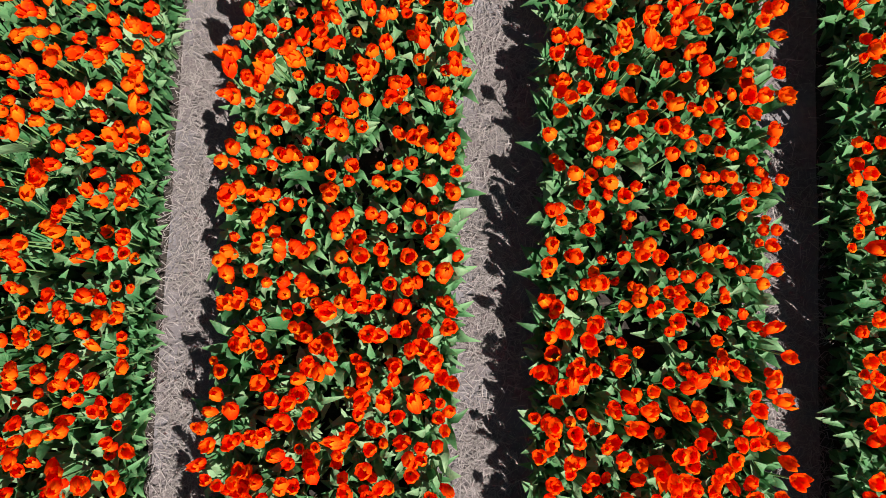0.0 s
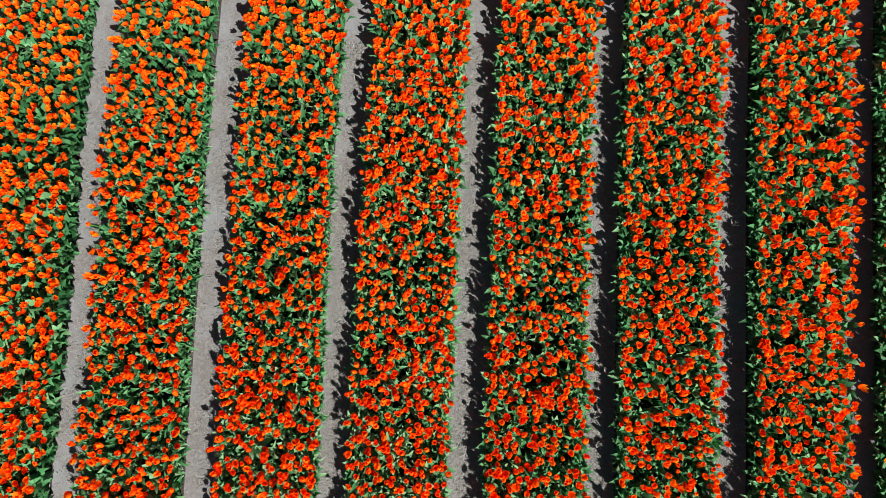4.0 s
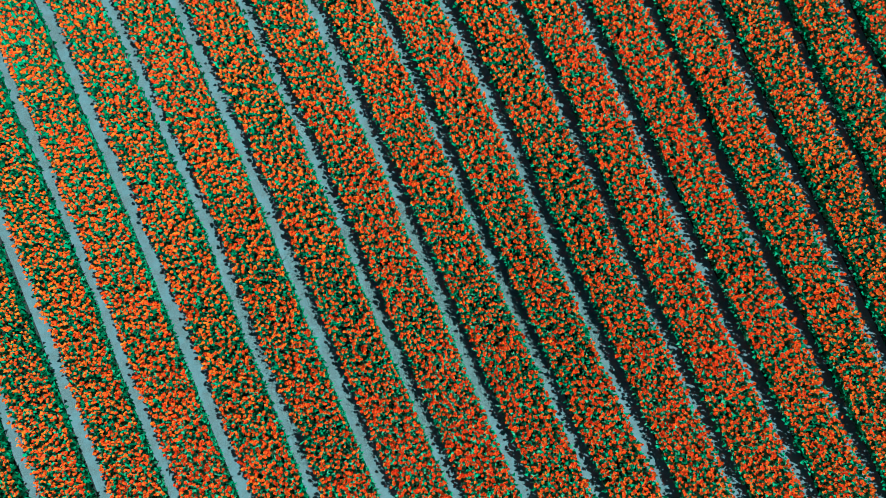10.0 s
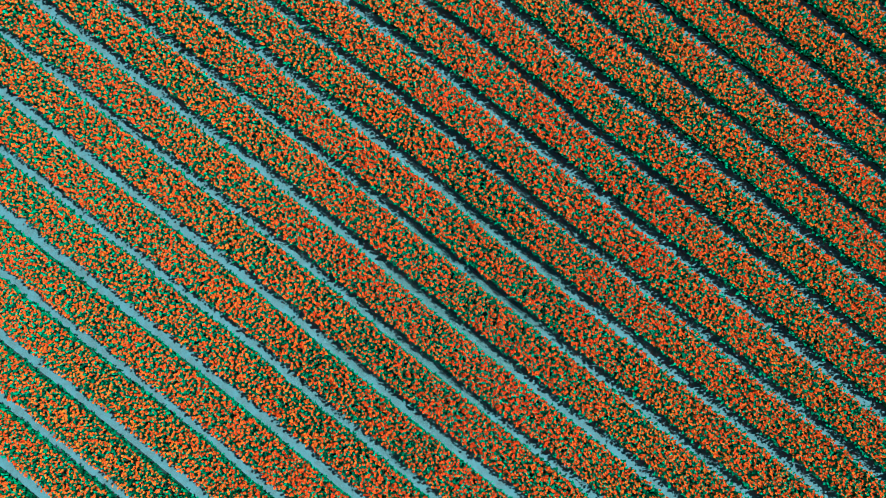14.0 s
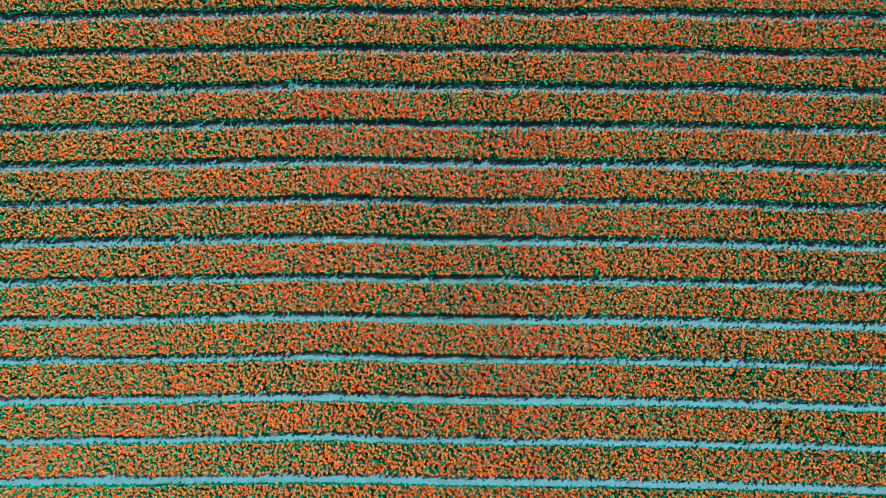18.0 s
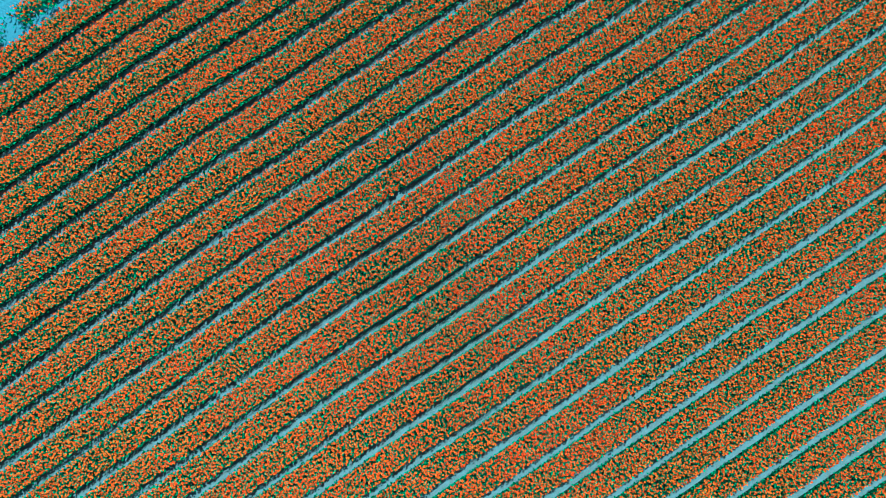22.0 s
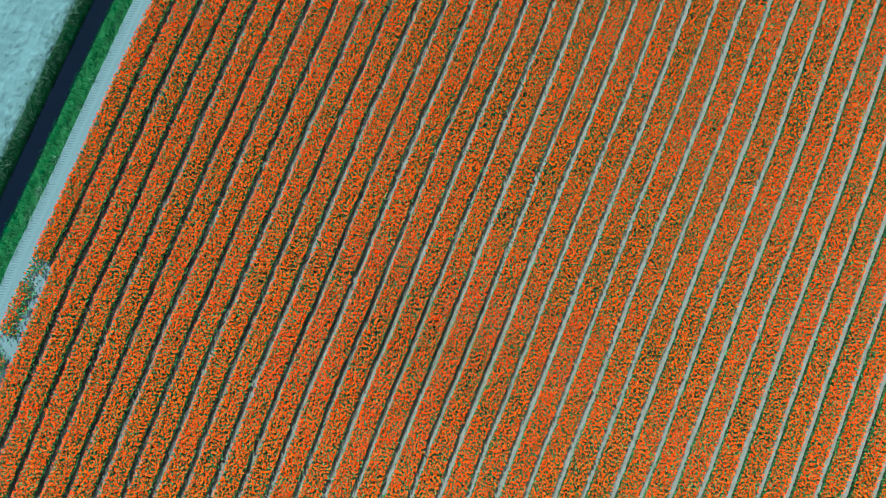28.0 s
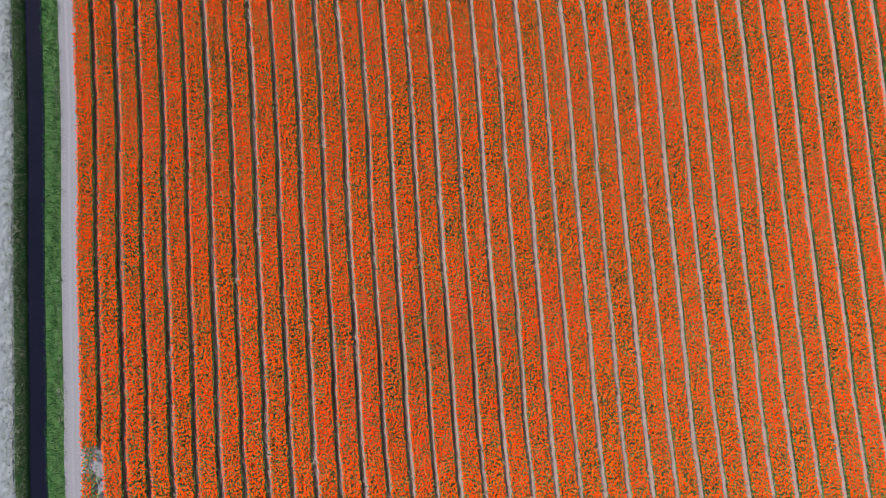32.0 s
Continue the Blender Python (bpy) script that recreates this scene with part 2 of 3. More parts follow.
def far_leaf(angle, rnd):
    """A pointed leaf of one folded face, for beds that are only seen from high up."""
    length, width, rise = rnd.uniform(0.12, 0.18), rnd.uniform(0.066, 0.098), rnd.uniform(0.17, 0.29)
    c, d = math.cos(angle), math.sin(angle)
    flat = ((0.01, 0.0, 0.06), (0.55 * length, 0.5 * width, rise), (length, 0.0, 0.92 * rise), (0.55 * length, -0.5 * width, 0.94 * rise))
    return Shape([(c * x - d * y, d * x + c * y, z) for x, y, z in flat], [(0, 3, 2, 1)], (0.0, 0.5, 1.0, 0.5), (0.0, 1.0, 0.0, 1.0))


def wall_leaf(rnd):
    """An upright leaf at the edge of a bed, one folded face."""
    out, width, rise = rnd.uniform(-0.02, 0.03), rnd.uniform(0.070, 0.100), rnd.uniform(0.28, 0.37)
    return Shape([(0, -0.35 * width, 0), (0.3 * out, -0.5 * width, 0.7 * rise), (out, rnd.uniform(-0.02, 0.02), rise), (0.3 * out, 0.5 * width, 0.6 * rise)],
                 [(0, 3, 2, 1)], (0.0, 0.5, 1.0, 0.5), (1.0, 1.0, 0.0, 1.0))


FAR_CUP = [far_cup(r_) for _ in range(10)]
NEAR_LEAF = [join([leaf(1.6 * i + r_.uniform(-0.7, 0.7), 4, 3, r_, 1.3) for i in range(4)]) for _ in range(10)]
MID_LEAF = [join([leaf(1.6 * i + r_.uniform(-0.5, 0.5), 3, 2, r_, 1.4) for i in range(4)]) for _ in range(10)]
FAR_LEAF = [join([far_leaf(3.0 * j + r_.uniform(-0.6, 0.6), r_) for j in range(2)]) for i in range(12)]
WALL_LEAF = [wall_leaf(r_) for i in range(12)]
STEMS = [stem_shape(STEM, 0.0)]


def scatter(shapes, px, py, pz, turn, size, lean_x, lean_y, tone):
    """All copies of the shapes at the given places as one set of arrays; lean shifts by height."""
    vs, qs, al, ed, tn, base = [], [], [], [], [], 0
    pick = np.arange(len(px)) % len(shapes)
    for i, s in enumerate(shapes):
        m = pick == i
        n = int(m.sum())
        if not n:
            continue
        c, d = np.cos(turn[m])[:, None], np.sin(turn[m])[:, None]
        k = size[m][:, None]
        x, y, z = s.v[:, 0] * k, s.v[:, 1] * k, s.v[:, 2] * k
        X = c * x - d * y + px[m][:, None] + lean_x[m][:, None] * z
        Y = d * x + c * y + py[m][:, None] + lean_y[m][:, None] * z
        Z = z + pz[m][:, None]
        vs.append(np.stack([X, Y, Z], -1).reshape(-1, 3))
        nv = len(s.v)
        qs.append((s.q[None] + (np.arange(n) * nv)[:, None, None] + base).reshape(-1, 4))
        al.append(np.tile(s.along, n)), ed.append(np.tile(s.edge, n)), tn.append(np.repeat(tone[m], nv))
        base += n * nv
    return (np.concatenate(vs), np.concatenate(qs), {"along": np.concatenate(al), "edge": np.concatenate(ed), "tone": np.concatenate(tn)}) if vs else None


def merge(sets):
    sets = [s for s in sets if s]
    if not sets:
        return None
    n, vs, qs = 0, [], []
    for v, q, _ in sets:
        vs.append(v), qs.append(q + n)
        n += len(v)
    return np.concatenate(vs), np.concatenate(qs), {k: np.concatenate([s[2][k] for s in sets]) for k in sets[0][2]}


# ---- the plan: sixteen and more rows either way of the middle path, 1.5 m apart, along y ----
PITCH = 1.5
FIRST, LAST = 0, 38       # beds; path k lies before bed k, bed 0 lies on the farm track
BOW_Y = np.array([-40, -24, -12, -6, -4, -2, 2, 6, 10, 14, 18, 22, 40.0])
BOW_X = np.array([0.50, 0.37, 0.17, 0.07, 0.08, 0.15, 0.19, 0.22, 0.30, 0.42, 0.50, 0.49, 0.46])


def bow(y):
    """The slight bend that all the rows share."""
    return np.interp(y, BOW_Y, BOW_X)


def wave(y, seed):
    """Smooth wander along y, about -1 to 1."""
    r = np.random.default_rng(int(seed))
    p = r.uniform(0, 6.28, 5)
    f = np.array([0.45, 0.9, 1.7, 3.4, 7.0]) * r.uniform(0.8, 1.2, 5)
    w = np.array([0.30, 0.30, 0.25, 0.22, 0.20])
    return (np.sin(np.outer(y, f) + p) * w).sum(-1)


def path_x(k, y):
    return (k - 16) * PITCH + bow(y) + (0.014 if 13 < k < 19 else 0.035) * wave(y, 100 + k)


def half_gap(k, y, side):
    """Half the width of path k between the outermost stems; every other path is wider."""
    return (0.236 if k % 2 == 0 else 0.212) + 0.013 * wave(y * 1.6, 300 + 2 * k + side)


def bed_edges(k, y):
    left = path_x(k, y) + half_gap(k, y, 1) if k > 0 else -23.70 + bow(y) + 0.03 * wave(y, 90)
    return left, path_x(k + 1, y) - half_gap(k + 1, y, 0)


def reach(k):
    """How far bed k is planted flower by flower."""
    low = float(np.interp(k, (0, 4, 9, 13, 17, 20, 22, 24, 25, 34, 35, 36, 37), (-17.3, -20.8, -22.8, -22.8, -21.4, -19.0, -17.0, -13.3, -12.6, -13.2, -6, 5, 16)))
    high = float(np.interp(k, (0, 12, 15, 20, 26, 30, 34, 37), (27.0, 25.5, 27.4, 29.2, 30.6, 28.2, 26.0, 22.5)))
    return low, high


def clump(x, y):
    """Uneven growth over the field, 0 to 1."""
    a = np.sin(x * 0.9 + 1.3 * np.sin(y * 0.35)) * np.sin(y * 0.55 + 0.8 * np.sin(x * 0.6 + 2))
    b = np.sin(x * 2.7 + y * 1.1 + 1.0) * np.sin(y * 2.1 - x * 1.6)
    c = np.sin(x * 6.1 + 2.2 * np.sin(y * 3.0)) * np.sin(y * 7.3 + 1.7 * np.sin(x * 4.0))
    return 0.5 + 0.22 * a + 0.16 * b + 0.18 * c


def patch(x, y):
    """Thick and thin stretches of a metre or so within the beds, 0 to 1."""
    a = np.sin(2.3 * x + 1.9 * np.sin(1.1 * y)) + np.sin(2.9 * y + 1.6 * np.sin(1.7 * x + 1)) + 0.8 * np.sin(4.9 * y - 3.7 * x + 0.5)
    return 1 / (1 + np.exp(-1.8 * a))


def drift(x, y):
    """Broad patches of redder and more orange bloom, -1 to 1."""
    return np.sin(0.55 * x + 0.9 * np.sin(0.30 * y)) * np.sin(0.42 * y - 0.35 * x + 1.0) + 0.5 * np.sin(1.3 * x - 0.8 * y + 2.0) * np.sin(0.9 * y + 0.7 * x)


def tuft(x, y):
    """Knots of blossoms and dark gaps, a hand or two across, -1 to 1."""
    return np.clip(1.5 * np.sin(26 * x + 2.3 * np.sin(7.3 * y) + 1.4 * np.sin(3.1 * x)) * np.sin(24 * y + 2.1 * np.sin(6.1 * x + 1) + 1.5 * np.sin(2.7 * y)), -1, 1)


# single tulips are built for this stretch of the two middle beds
SINGLE_Y = (-0.86, 0.0)
SINGLE_BEDS = (15, 16)


def ground_z(u, y):
    """Height of the ground; u is x without the shared bend."""
    u, y = np.broadcast_arrays(np.asarray(u, float), np.asarray(y, float))
    z = np.zeros(u.shape)
    f = (u / PITCH + 16) % 1.0
    inside = (u > -23.9) & (u < 36)
    ridge = np.clip((0.5 - np.abs(f - 0.5)) * PITCH / 0.24 - 0.35, 0, 1)
    z = np.where(inside, 0.06 * ridge * ridge * (3 - 2 * ridge), z)
    z = z + 0.010 * np.sin(u * 9 + 2 * np.sin(y * 3.1)) * np.sin(y * 7.7 + u) * (np.abs(u) < 40)
    prof_x = np.array([-28.6, -28.2, -27.95, -27.62, -27.3, -26.8, -26.48, -26.1, -25.5, -24.95, -24.6])
    prof_z = np.array([0.02, 0.0, -0.10, -0.42, -0.95, -0.95, -0.60, -0.40, -0.16, 0.0, 0.0])
    return np.where((u > -28.6) & (u < -24.6), np.interp(u, prof_x, prof_z) + 0.3 * z, z)


def build_ground():
    xs = np.concatenate([-np.geomspace(3000, 40, 14), np.arange(-38, -29, 0.5), np.arange(-29, -23.5, 0.125), np.arange(-23.5, -4.5, 0.25),
                         np.arange(-4.5, 5.5, 0.09), np.arange(5.5, 37, 0.25), np.geomspace(40, 3000, 14)])
    ys = np.concatenate([-np.geomspace(3000, 34, 14), np.arange(-30, -4, 0.8), np.arange(-4, 3, 0.12), np.arange(3, 34, 0.8), np.geomspace(40, 3000, 14)])
    U, Y = np.meshgrid(xs, ys)
    Z = ground_z(U, Y)
    X = U + np.where(np.abs(U) < 200, bow(Y), 0)
    verts = np.stack([X, Y, Z], -1).reshape(-1, 3)
    nx = len(xs)
    i, j = np.meshgrid(np.arange(len(ys) - 1), np.arange(nx - 1), indexing="ij")
    k = (i * nx + j).ravel()
    quads = np.stack([k, k + 1, k + nx + 1, k + nx], -1)
    me = mesh_from("ground", verts, quads)
    for m in (M_PATH, M_BED, M_BARE, M_TRACK, M_BANK):
        me.materials.append(m)
    uc = ((xs[:-1] + xs[1:]) / 2)[j.ravel()]
    yc = ((ys[:-1] + ys[1:]) / 2)[i.ravel()]
    f = (uc / PITCH + 16) % 1.0
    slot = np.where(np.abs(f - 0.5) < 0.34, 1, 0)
    slot = np.where(uc < -23.65, 3, slot)
    slot = np.where((uc < -24.85) & (uc > -28.1), 4, slot)
    slot = np.where(uc <= -28.1, 2, slot)
    slot = np.where((uc > -23.95) & (uc < -22.6) & (yc < -4.3) & (yc > -12.5), 3, slot)
    slot = np.where(uc > 42, 2, slot)
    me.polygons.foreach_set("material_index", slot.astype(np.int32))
    tagged(new("ground", me), "flat field soil with straw-strewn paths and a ditch cut", "ground", kind="structure")


build_ground()


# ---- the beds, flower by flower ----
def plants(k):
    """Places of all tulips of bed k, with their turn, size and tone."""
    r = np.random.default_rng(1000 + k)
    low, high = reach(k)
    step = 0.077
    ny, nx = int((high - low) / step), 12
    yy = low + (np.arange(ny)[:, None] + r.uniform(-0.42, 0.42, (ny, nx))) * step
    ff = (np.arange(nx)[None] + 0.5 + r.uniform(-0.46, 0.46, (ny, nx))) / nx
    y, ff = yy.ravel(), 0.035 + 0.93 * ff.ravel()
    rim_y = np.arange(low, high, 0.074)         # a close row of bulbs along either edge
    for rim in (0.022, 0.978):
        y = np.concatenate([y, rim_y + r.uniform(-0.03, 0.03, len(rim_y))])
        ff = np.concatenate([ff, rim + r.uniform(-0.012, 0.012, len(rim_y))])
    le, ri = bed_edges(k, y)
    x = le + (ri - le) * ff
    wx, wy = 27.0 * x + 2.2 * np.sin(9.0 * y), 25.0 * y + 2.2 * np.sin(8.0 * x + k)
    x, y = x + 0.029 * np.sin(wx) * np.clip(1.2 - 2 * np.abs(ff - 0.5), 0, 1), y + 0.030 * np.sin(wy)     # tufts of a few bulbs each
    keep = r.uniform(0, 1, len(x)) < 0.76 + 0.24 * clump(x, y) + 0.12 * (patch(x, y) - 0.5) + 0.05 * tuft(x, y) + 0.09 * drift(x, y)
    if k == 0:      # the gap in the bed on the track, thinly grown
        u = x - bow(y)
        hole = (y < -4.45) & (y > -6.0) & (r.uniform(0, 1, len(x)) > 0.12 + 0.30 * ((u > -23.65) & (u < -23.2)))
        hole |= (y <= -6.0) & (y > -9.6) & (u > -23.1 + 0.12 * wave(y, 5)) & (r.uniform(0, 1, len(x)) > 0.25)
        hole |= (y <= -9.0) & (y > -10.3) & (r.uniform(0, 1, len(x)) > 0.12)
        hole |= (y <= -10.3) & (y > -13.5) & (r.uniform(0, 1, len(x)) > 0.6)
        keep &= ~hole
    x, y = x[keep], y[keep]
    n = len(x)
    le, ri = bed_edges(k, y)
    side = np.clip((x - (le + ri) / 2) / ((ri - le) / 2), -1, 1)
    out = np.sign(side) * np.clip(np.abs(side) - 0.75, 0, 1) / 0.25
    bare = (y < -4.4) & (y > -12) & (k == 0)
    return dict(x=x, y=y, turn=r.uniform(0, 6.28, n), size=r.uniform(0.76, 1.12, n) * (0.97 + 0.06 * clump(x, y)) * (1 + 0.08 * tuft(x, y)), tone=np.clip(r.uniform(-0.3, 1.3, n) - 0.38 * drift(x, y) - 0.25 * (patch(x, y) - 0.5), 0, 1),
                lx=r.normal(0, 0.10, n) * (1 - 0.5 * np.abs(out)) + 0.05 * out, ly=r.normal(0, 0.10, n), head=r.uniform(0.76, 1.20, n) * (0.97 + 0.07 * patch(x, y)), tx=r.normal(0, 0.30, n), ty=r.normal(0, 0.30, n), bloom=r.uniform(0, 1, n) > np.where(bare, 0.3, 0.035))


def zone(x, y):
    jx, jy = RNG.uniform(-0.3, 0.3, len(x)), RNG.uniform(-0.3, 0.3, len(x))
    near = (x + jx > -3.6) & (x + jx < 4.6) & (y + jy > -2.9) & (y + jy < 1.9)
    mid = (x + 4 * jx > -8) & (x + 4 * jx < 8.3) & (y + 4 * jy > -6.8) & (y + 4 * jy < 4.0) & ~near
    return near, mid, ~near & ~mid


SINGLES = []


def build_bed(k):
    p = plants(k)
    bed = tagged(new("tulip_bed"), "long bed of orange-red tulips in full bloom" if k else "bed of orange-red tulips with a thin bare gap beside the track", "flower bed", "tulip beds of the field")
    low, high = reach(k)
    bed.location = (float((k - 15.5) * PITCH), 0.0, 0.0)
    x0 = bed.location.x
    single = (p["y"] > SINGLE_Y[0]) & (p["y"] < SINGLE_Y[1]) if k in SINGLE_BEDS else np.zeros(len(p["x"]), bool)
    for i in np.nonzero(single)[0]:
        SINGLES.append({key: float(val[i]) for key, val in p.items()})
    z0 = 0.05
    heads, leaves, stems = [], [], []
    # leaf tone drops in the outer zones: shade put into the leaf colour
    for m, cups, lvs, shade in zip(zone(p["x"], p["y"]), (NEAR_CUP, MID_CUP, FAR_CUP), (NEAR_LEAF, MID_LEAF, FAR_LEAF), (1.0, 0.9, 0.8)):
        m = m & ~single
        if not m.any():
            continue
        q = {key: val[m] for key, val in p.items()}
        x, y = q["x"] - x0, q["y"]
        zero = np.zeros(len(x))
        top = STEM * q["size"]
        b = q["bloom"]
        heads.append(scatter(cups, (x + q["lx"] * top)[b], (y + q["ly"] * top)[b], (z0 + top)[b], q["turn"][b], q["head"][b], (q["lx"] * 2.0 + q["tx"])[b], (q["ly"] * 2.0 + q["ty"])[b], q["tone"][b]))
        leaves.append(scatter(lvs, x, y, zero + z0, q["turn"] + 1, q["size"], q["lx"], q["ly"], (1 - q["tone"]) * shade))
        if cups is NEAR_CUP:
            stems.append(scatter(STEMS, x, y, zero + z0, q["turn"], q["size"], q["lx"], q["ly"], q["tone"]))
    # the close row of leaves that stands along either edge
    r = np.random.default_rng(5000 + k)
    ye = np.arange(low, high, 0.045)
    for side in (0, 1):
        y = ye + r.uniform(-0.03, 0.03, len(ye))
        xe = bed_edges(k, y)[side] + (1 - 2 * side) * r.uniform(0.02, 0.10, len(ye))
        grown = r.uniform(0, 1, len(ye)) < (0.92 if k else np.where((y > -4.4) | (y < -12), 0.92, 0.08))
        close = zone(xe, y)[0]
        m, n = grown & close, int((grown & close).sum())
        if n:
            leaves.append(scatter(NEAR_LEAF, (xe - x0)[m], y[m], np.full(n, z0 - 0.02), r.uniform(0, 6.28, n), r.uniform(0.9, 1.15, n), np.zeros(n), np.zeros(n), r.uniform(0, 1, n)))
        grown &= ~close
        n = int(grown.sum())
        xw = (bed_edges(k, y)[side] - x0 + (1 - 2 * side) * r.uniform(0.04, 0.09, len(ye)))[grown]
        # tone kept low: the shade along the bed edge is put into leaf colour
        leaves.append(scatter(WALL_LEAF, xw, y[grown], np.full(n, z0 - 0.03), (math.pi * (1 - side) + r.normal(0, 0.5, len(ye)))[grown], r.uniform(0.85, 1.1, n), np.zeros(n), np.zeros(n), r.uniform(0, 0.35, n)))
    for name, sets, mat, label in (("blossom_mass", heads, M_PETAL, "orange-red cup-shaped blossoms with yellowish rims"),
                                   ("foliage", leaves, M_LEAF, "blue-green lance-shaped leaves"), ("stem_mass", stems, M_STEM, "pale green stems")):
        got = merge(sets)
        if got:
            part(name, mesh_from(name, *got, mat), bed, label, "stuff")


for k_ in range(FIRST, LAST):
    build_bed(k_)


# ---- single tulips under the start of the flight ----
def tulip_model(r):
    """A tulip with its parts, standing at the origin."""
    ob = tagged(new("tulip"), "orange-red tulip in bloom with blue-green leaves", "tulip", "tulips in the middle beds")
    tone = r.uniform(0, 1)

    def as_mesh(name, s, mat, t):
        return mesh_from(name, s.v, s.q, {"along": s.along, "edge": s.edge, "tone": np.full(len(s.v), t)}, mat)

    part("stem", as_mesh("stem", stem_shape(STEM, 0.0), M_STEM, tone), ob)
    bloom = part("blossom", as_mesh("blossom", stem_shape(0.012, 0.0), M_STEM, tone), ob, "cup-shaped orange-red blossom")
    bloom.location.z = STEM
    bloom.rotation_euler = (r.gauss(0, 0.25), r.gauss(0, 0.25), 0.0)
    for s in cup(5, 3, 6, r):
        s.v[:, :2] *= NEAR_W
        s.v[:, 2] *= 1.12
        part("petal", as_mesh("petal", s, M_PETAL, min(1, max(0, tone + r.uniform(-0.15, 0.15)))), bloom)
    for i in range(4):
        part("leaf", as_mesh("leaf", leaf(1.6 * i + r.uniform(-0.5, 0.5), 5, 3, r, 1.35), M_LEAF, 1 - tone), ob)
    return ob


def plant_singles():
    r = random.Random(5)
    models = [tulip_model(r) for _ in range(min(12, len(SINGLES)))]
    for i, s in enumerate(SINGLES):
        lean = Matrix(((1, 0, s["lx"], 0), (0, 1, s["ly"], 0), (0, 0, 1, 0), (0, 0, 0, 1)))
        tip = Matrix.Rotation(math.atan(s["lx"]), 4, "Y") @ Matrix.Rotation(-math.atan(s["ly"]), 4, "X")
        m = Matrix.Translation((s["x"], s["y"], 0.05)) @ tip @ Matrix.Rotation(s["turn"], 4, "Z") @ Matrix.Scale(s["size"], 4)
        if i < len(models):
            models[i].matrix_basis = m
        else:
            copy_thing(models[i % len(models)], m @ Matrix.Scale(1 / models[i % len(models)].scale[0], 4))


plant_singles()


# ---- straw and stalks that lie on the paths ----
def straw_shape(r):
    bend, length, lift = 0.0, r.uniform(0.02, 0.065), r.uniform(0, 0.012)

    def place(s, u):
        return (length * (s - 0.5), bend * 4 * s * (1 - s) + 0.0014 * u, 0.004 + lift * s)

    return sheet(2, 2, place)


def build_straw():
    r = np.random.default_rng(3)
    rr = random.Random(3)
    shapes = [straw_shape(rr) for _ in range(12)]
    for k in range(13, 20):
        n = 24000 if k in (15, 16, 17) else 8000
        y = r.uniform(-3.4, 2.0, n)
        x = path_x(k, y) + np.clip(r.normal(0, 0.13, n), -0.32, 0.32)
        z = ground_z(x - bow(y), y) + r.uniform(0, 0.02, n)
        keep = r.uniform(0, 1, n) < np.clip(0.70 + 0.9 * wave(1.7 * y + 0.8 * x, 600 + k), 0.08, 1)     # swept bare here and there
        x, y, z = x[keep], y[keep], z[keep]
        n = len(x)
        zero = np.zeros(n)
        got = scatter(shapes, x, y, z, r.uniform(0, 6.28, n), r.uniform(0.5, 1.4, n), zero, zero, r.uniform(0, 1, n) ** 1.2)
        tagged(new("straw_litter", mesh_from("straw_litter", *got, M_STRAW)), "dry pale straw scattered on the path", "straw", kind="stuff")


build_straw()


# pale heaps of straw and dry stalks where the paths were trodden wide
HEAPS = ((10, -2.9, 0.22), (14, -4.55, 0.20), (12, -3.45, 0.26), (12, -6.48, 0.30), (10, 8.9, 0.28), (17, -6.14, 0.18))


def build_heaps():
    r = np.random.default_rng(31)
    rr = random.Random(31)
    shapes = [straw_shape(rr) for _ in range(12)]
    for k, y0, size in HEAPS:
        n = int(2600 * size)
        y = y0 + r.normal(0, 0.85 * size, n)
        x = path_x(k, y) + np.clip(r.normal(0, 0.5 * size, n), -0.26, 0.26)
        lift = 0.05 * np.exp(-((y - y0) / size) ** 2) * r.uniform(0, 1, n)
        z = ground_z(x - bow(y), y) + lift
        zero = np.zeros(n)
        got = scatter(shapes, x, y, z, r.uniform(0, 6.28, n), r.uniform(1.0, 2.0, n), zero, zero, np.full(n, 1.0))
        tagged(new("straw_heap", mesh_from("straw_heap", *got, M_STRAW)), "flat pale heap of dry straw on the path", "straw", kind="stuff")


build_heaps()


def clod_shape(rr):
    """A worn crumb of soil: an uneven squat block with eight corners."""
    v = [(sx * rr.uniform(0.6, 1.0), sy * rr.uniform(0.6, 1.0), 0.7 * (sz * 0.5 + 0.5) * rr.uniform(0.6, 1.0)) for sz in (-1, 1) for sx, sy in ((-1, -1), (1, -1), (1, 1), (-1, 1))]
    for i in range(4, 8):
        v[i] = (0.6 * v[i][0], 0.6 * v[i][1], v[i][2])
    q = [(4, 5, 6, 7), (0, 1, 5, 4), (1, 2, 6, 5), (2, 3, 7, 6), (3, 0, 4, 7)]
    return Shape(v, q, np.zeros(8), np.zeros(8))


def build_clods():
    r = np.random.default_rng(33)
    rr = random.Random(33)
    shapes = [clod_shape(rr) for _ in range(14)]
    for k in range(13, 20):
        n = 600
        y = r.uniform(-3.4, 2.0, n)
        x = path_x(k, y) + np.clip(r.normal(0, 0.15, n), -0.32, 0.32)
        z = ground_z(x - bow(y), y) - 0.001
        zero = np.zeros(n)
        got = scatter(shapes, x, y, z, r.uniform(0, 6.28, n), 0.003 + 0.011 * r.uniform(0, 1, n) ** 3, zero, zero, r.uniform(0, 1, n))
        tagged(new("soil_crumbs", mesh_from("soil_crumbs", *got, M_PATH, smooth=False)), "dry grey soil crumbs on the path", "soil crumbs", kind="stuff")


build_clods()


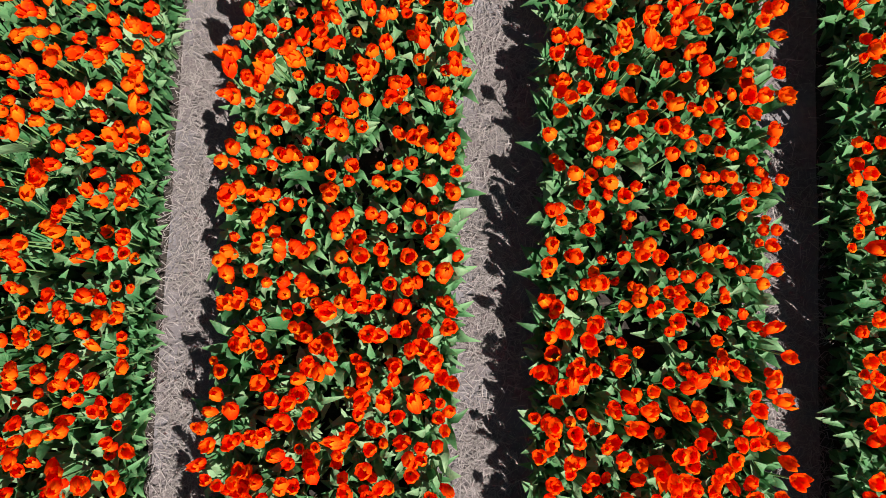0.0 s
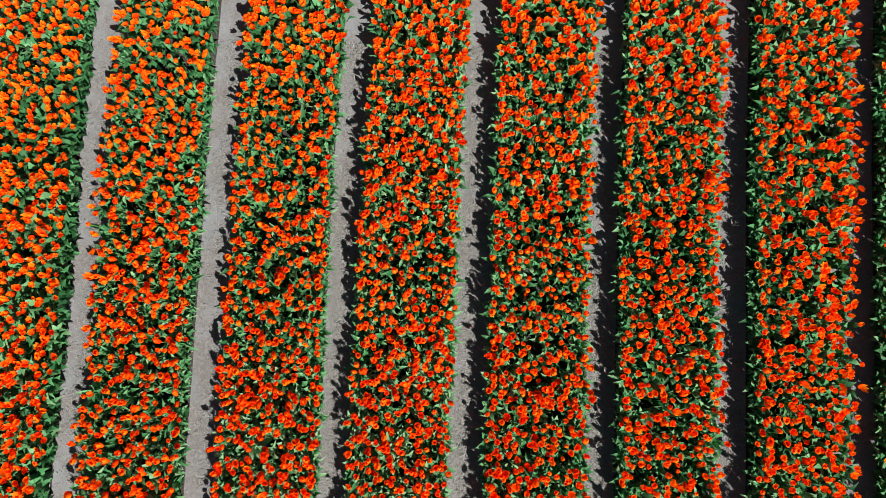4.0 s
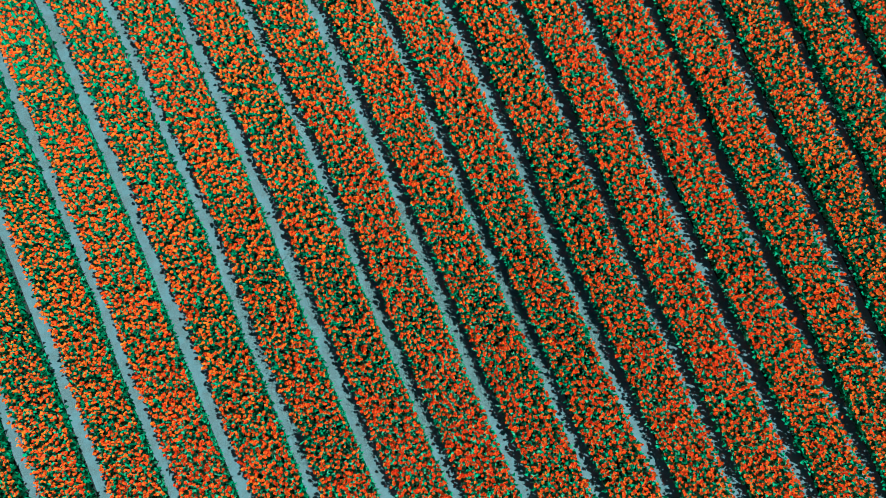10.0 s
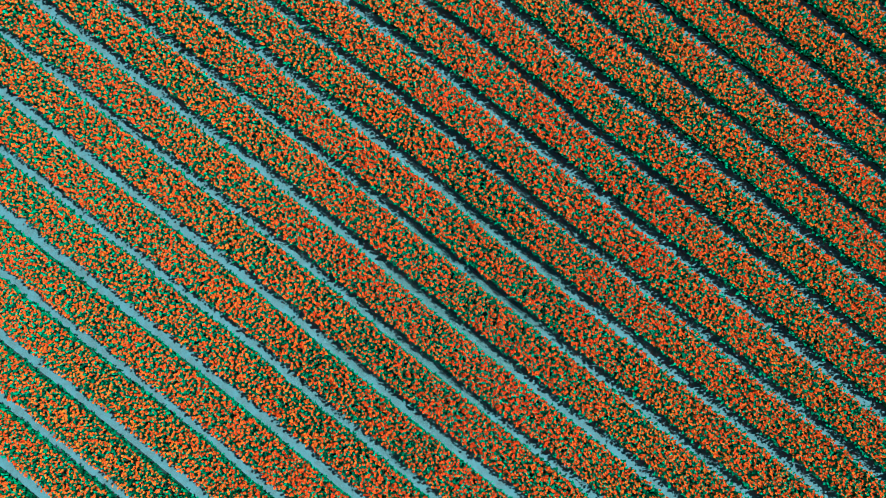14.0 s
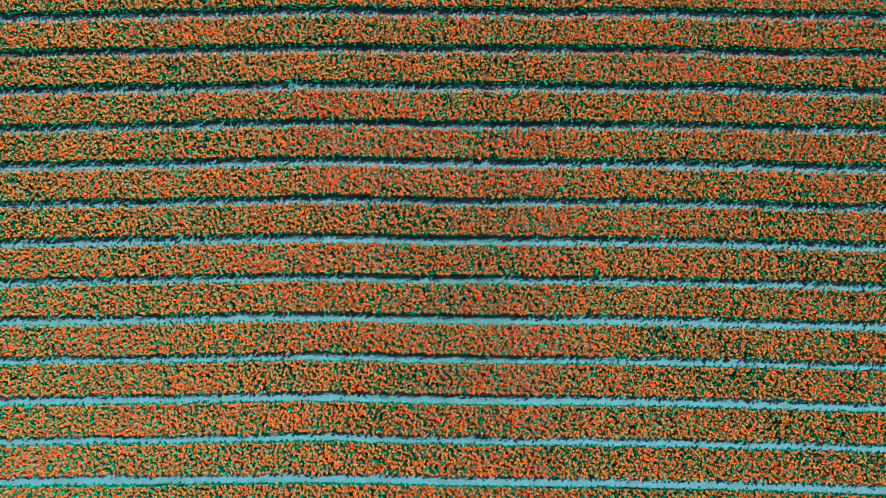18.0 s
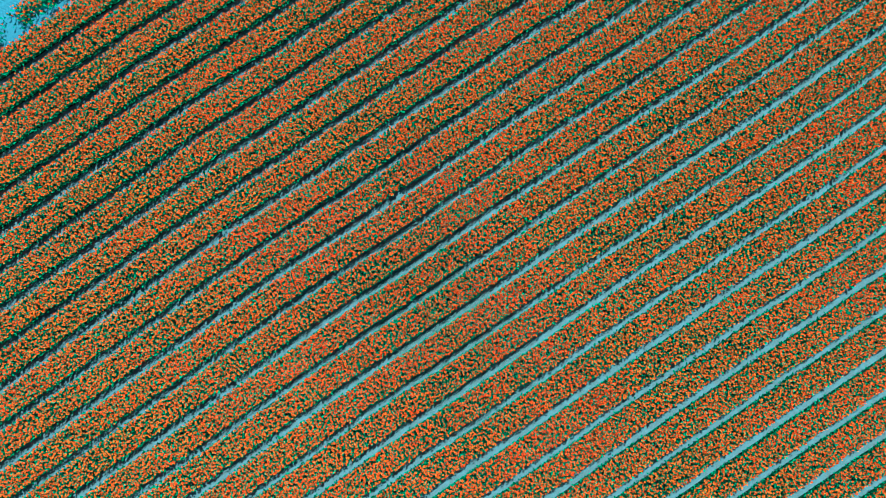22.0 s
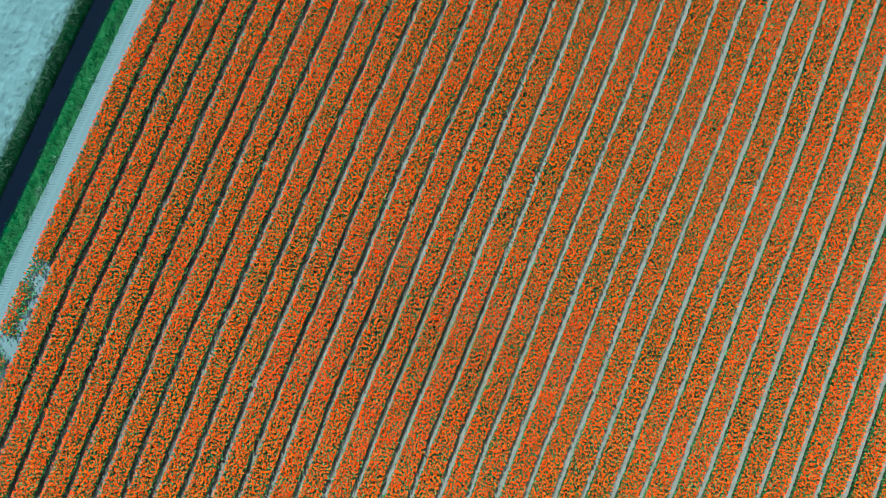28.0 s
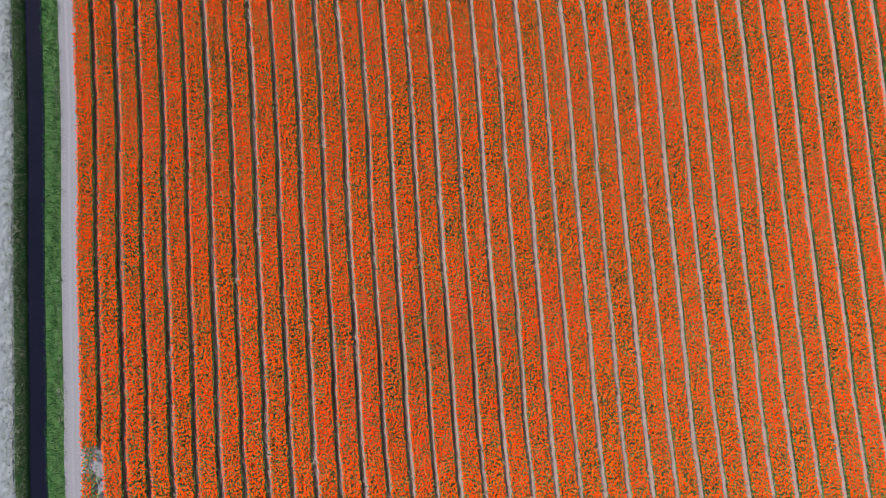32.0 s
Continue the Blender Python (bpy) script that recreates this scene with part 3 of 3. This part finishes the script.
# ---- the ditch, its banks and the farm track ----
def strip(name, u0, u1, y0, y1, z, mat, nx, ny, rough=None):
    us, ys = np.linspace(u0, u1, nx), np.linspace(y0, y1, ny)
    U, Y = np.meshgrid(us, ys)
    Z = np.full(U.shape, z) if rough is None else z + rough(U, Y)
    i, j = np.meshgrid(np.arange(ny - 1), np.arange(nx - 1), indexing="ij")
    k = (i * nx + j).ravel()
    return mesh_from(name, np.stack([U + bow(Y), Y, Z], -1).reshape(-1, 3), np.stack([k, k + 1, k + nx + 1, k + nx], -1), None, mat)


tagged(new("water", strip("water", -27.9, -26.1, -200, 200, -0.55, M_WATER, 3, 90)), "still dark blue ditch water", "water", kind="structure")


def rut(U, Y):
    """Lengthwise wheel ruts with lug prints across them."""
    v = (U + 24.95) / 1.2
    lane = np.exp(-((v - 0.28) / 0.16) ** 2) + np.exp(-((v - 0.78) / 0.14) ** 2)
    lug = np.sin(Y * 38 + 5 * np.abs(np.sin(v * 9)) + 0.6 * np.sin(Y * 1.3))
    lines = np.sin(v * 27 + 0.5 * np.sin(0.6 * Y))
    return 0.004 - 0.015 * lane + 0.024 * lane * lug + 0.005 * lines + RNG.normal(0, 0.004, U.shape)


tagged(new("farm_track", strip("farm_track", -24.95, -23.70, -22, 34, 0.03, M_TRACK, 28, 1600, rut)), "pale earth farm track with tyre prints", "track", kind="structure")


def furrowed(U, Y):
    """Rolled wheel lanes between rough clods, on the bare field."""
    lane = np.exp(-((U + 29.35 + 0.02 * Y) / 0.22) ** 4) + np.exp(-((U + 30.75 + 0.03 * Y) / 0.25) ** 4) + np.exp(-((U + 32.6 + 0.03 * Y) / 0.3) ** 4)
    clods = RNG.normal(0, 1, U.shape)
    clods = clods + np.roll(clods, 1, 0) + np.roll(clods, 1, 1) + np.roll(clods, -1, 0)
    lug = np.sin(Y * 26 + 6 * np.abs(np.sin(U * 9)))
    return (1 - lane) * (0.020 * clods + 0.014 * np.sin(Y * 5.1 + U * 7) * np.sin(U * 6.3 - Y)) + lane * (0.010 * lug - 0.03)


tagged(new("bare_field", strip("bare_field", -36.0, -28.22, -16, 34, 0.02, M_BARE, 72, 420, furrowed)), "pale bare field soil with clods and wheel lanes", "field", kind="structure")


def blades(name, u0, u1, y0, y1, n, tall, mat, label, seed, thin=None):
    r = np.random.default_rng(seed)
    rr = random.Random(seed)

    def blade():
        l, w, b = rr.uniform(0.6, 1.1), rr.uniform(0.05, 0.09), rr.uniform(0.2, 0.8)
        return sheet(3, 2, lambda s, u: (b * s * s, w * u * (1.05 - s), l * s * (1 - 0.25 * b * s)))

    shapes = [join([blade()]) for _ in range(10)]
    u, y = r.uniform(u0, u1, n), r.uniform(y0, y1, n)
    if thin is not None:
        keep = r.uniform(0, 1, n) < thin(u, y)
        u, y = u[keep], y[keep]
        n = len(u)
    z = ground_z(u, y) - 0.01
    zero = np.zeros(n)
    size = r.uniform(0.5, 1.3, n) * tall * (1 + 0.5 * wave(y * 2.2, 40 + seed) * np.sin(5 * u + y))
    got = scatter(shapes, u + bow(y), y, z, r.uniform(0, 6.28, n), size, zero, zero, np.clip(r.normal(0.48, 0.10, n) + 0.62 * wave(y * 2.6, 60 + seed) * np.sin(5 * u + 3 * wave(y, 80 + seed)) + 0.22 * np.sin(4.2 * (u + 26.4)), 0, 1))
    tagged(new(name, mesh_from(name, *got, mat)), label, "grass", kind="stuff")


blades("bank_grass", -26.5, -24.75, -14, 30, 30000, 0.19, M_GRASS, "lush green grass on the ditch bank", 21, lambda u, y: np.clip(1 - (u + 24.95 + 0.10 * wave(y * 3, 27)) * 9, 0, 1))
blades("bank_grass", -28.15, -27.6, -14, 30, 15000, 0.14, M_GRASS, "dark green grass on the far ditch bank", 22)
blades("dry_weeds", -25.35, -24.85, -14, 30, 6000, 0.22, M_DRY, "pale dry weeds along the track", 23, lambda u, y: np.clip(wave(y, 71) * 1.5 - 0.2, 0.05, 1))
blades("dry_weeds", -29.0, -27.6, -14, 30, 24000, 0.17, M_DRY, "pale dry weeds at the edge of the bare field", 24, lambda u, y: np.clip((u + 29.0 + 0.3 * wave(y * 2, 33)) * 1.2, 0, 1) * np.clip((-27.45 - u) * 2.0, 0.3, 1))


# ---- the rest of the rows, out of reach of the flight ----
def build_far_rows():
    us = np.linspace(0, 1, 7)
    prof = np.array([0.05, 0.30, 0.38, 0.36, 0.38, 0.30, 0.05])
    vs, qs, n = [], [], 0
    r = np.random.default_rng(9)
    for k in range(FIRST, LAST):
        low, high = reach(k)
        for y0, y1 in ((-70, low), (high, 75)):
            ys = np.arange(y0, y1 + 0.01, 1.0)
            le, ri = bed_edges(k, ys)
            X = le[:, None] + (ri - le)[:, None] * us
            Z = prof + r.normal(0, 0.025, X.shape)
            vs.append(np.stack([X, np.repeat(ys[:, None], 7, 1), Z], -1).reshape(-1, 3))
            i, j = np.meshgrid(np.arange(len(ys) - 1), np.arange(6), indexing="ij")
            kk = (i * 7 + j).ravel() + n
            qs.append(np.stack([kk, kk + 1, kk + 8, kk + 7], -1))
            n += len(ys) * 7
    tagged(new("distant_tulip_rows", mesh_from("distant_tulip_rows", np.concatenate(vs), np.concatenate(qs), None, M_CARPET)),
           "distant rows of orange-red tulips running on", "tulip rows", kind="stuff")


build_far_rows()
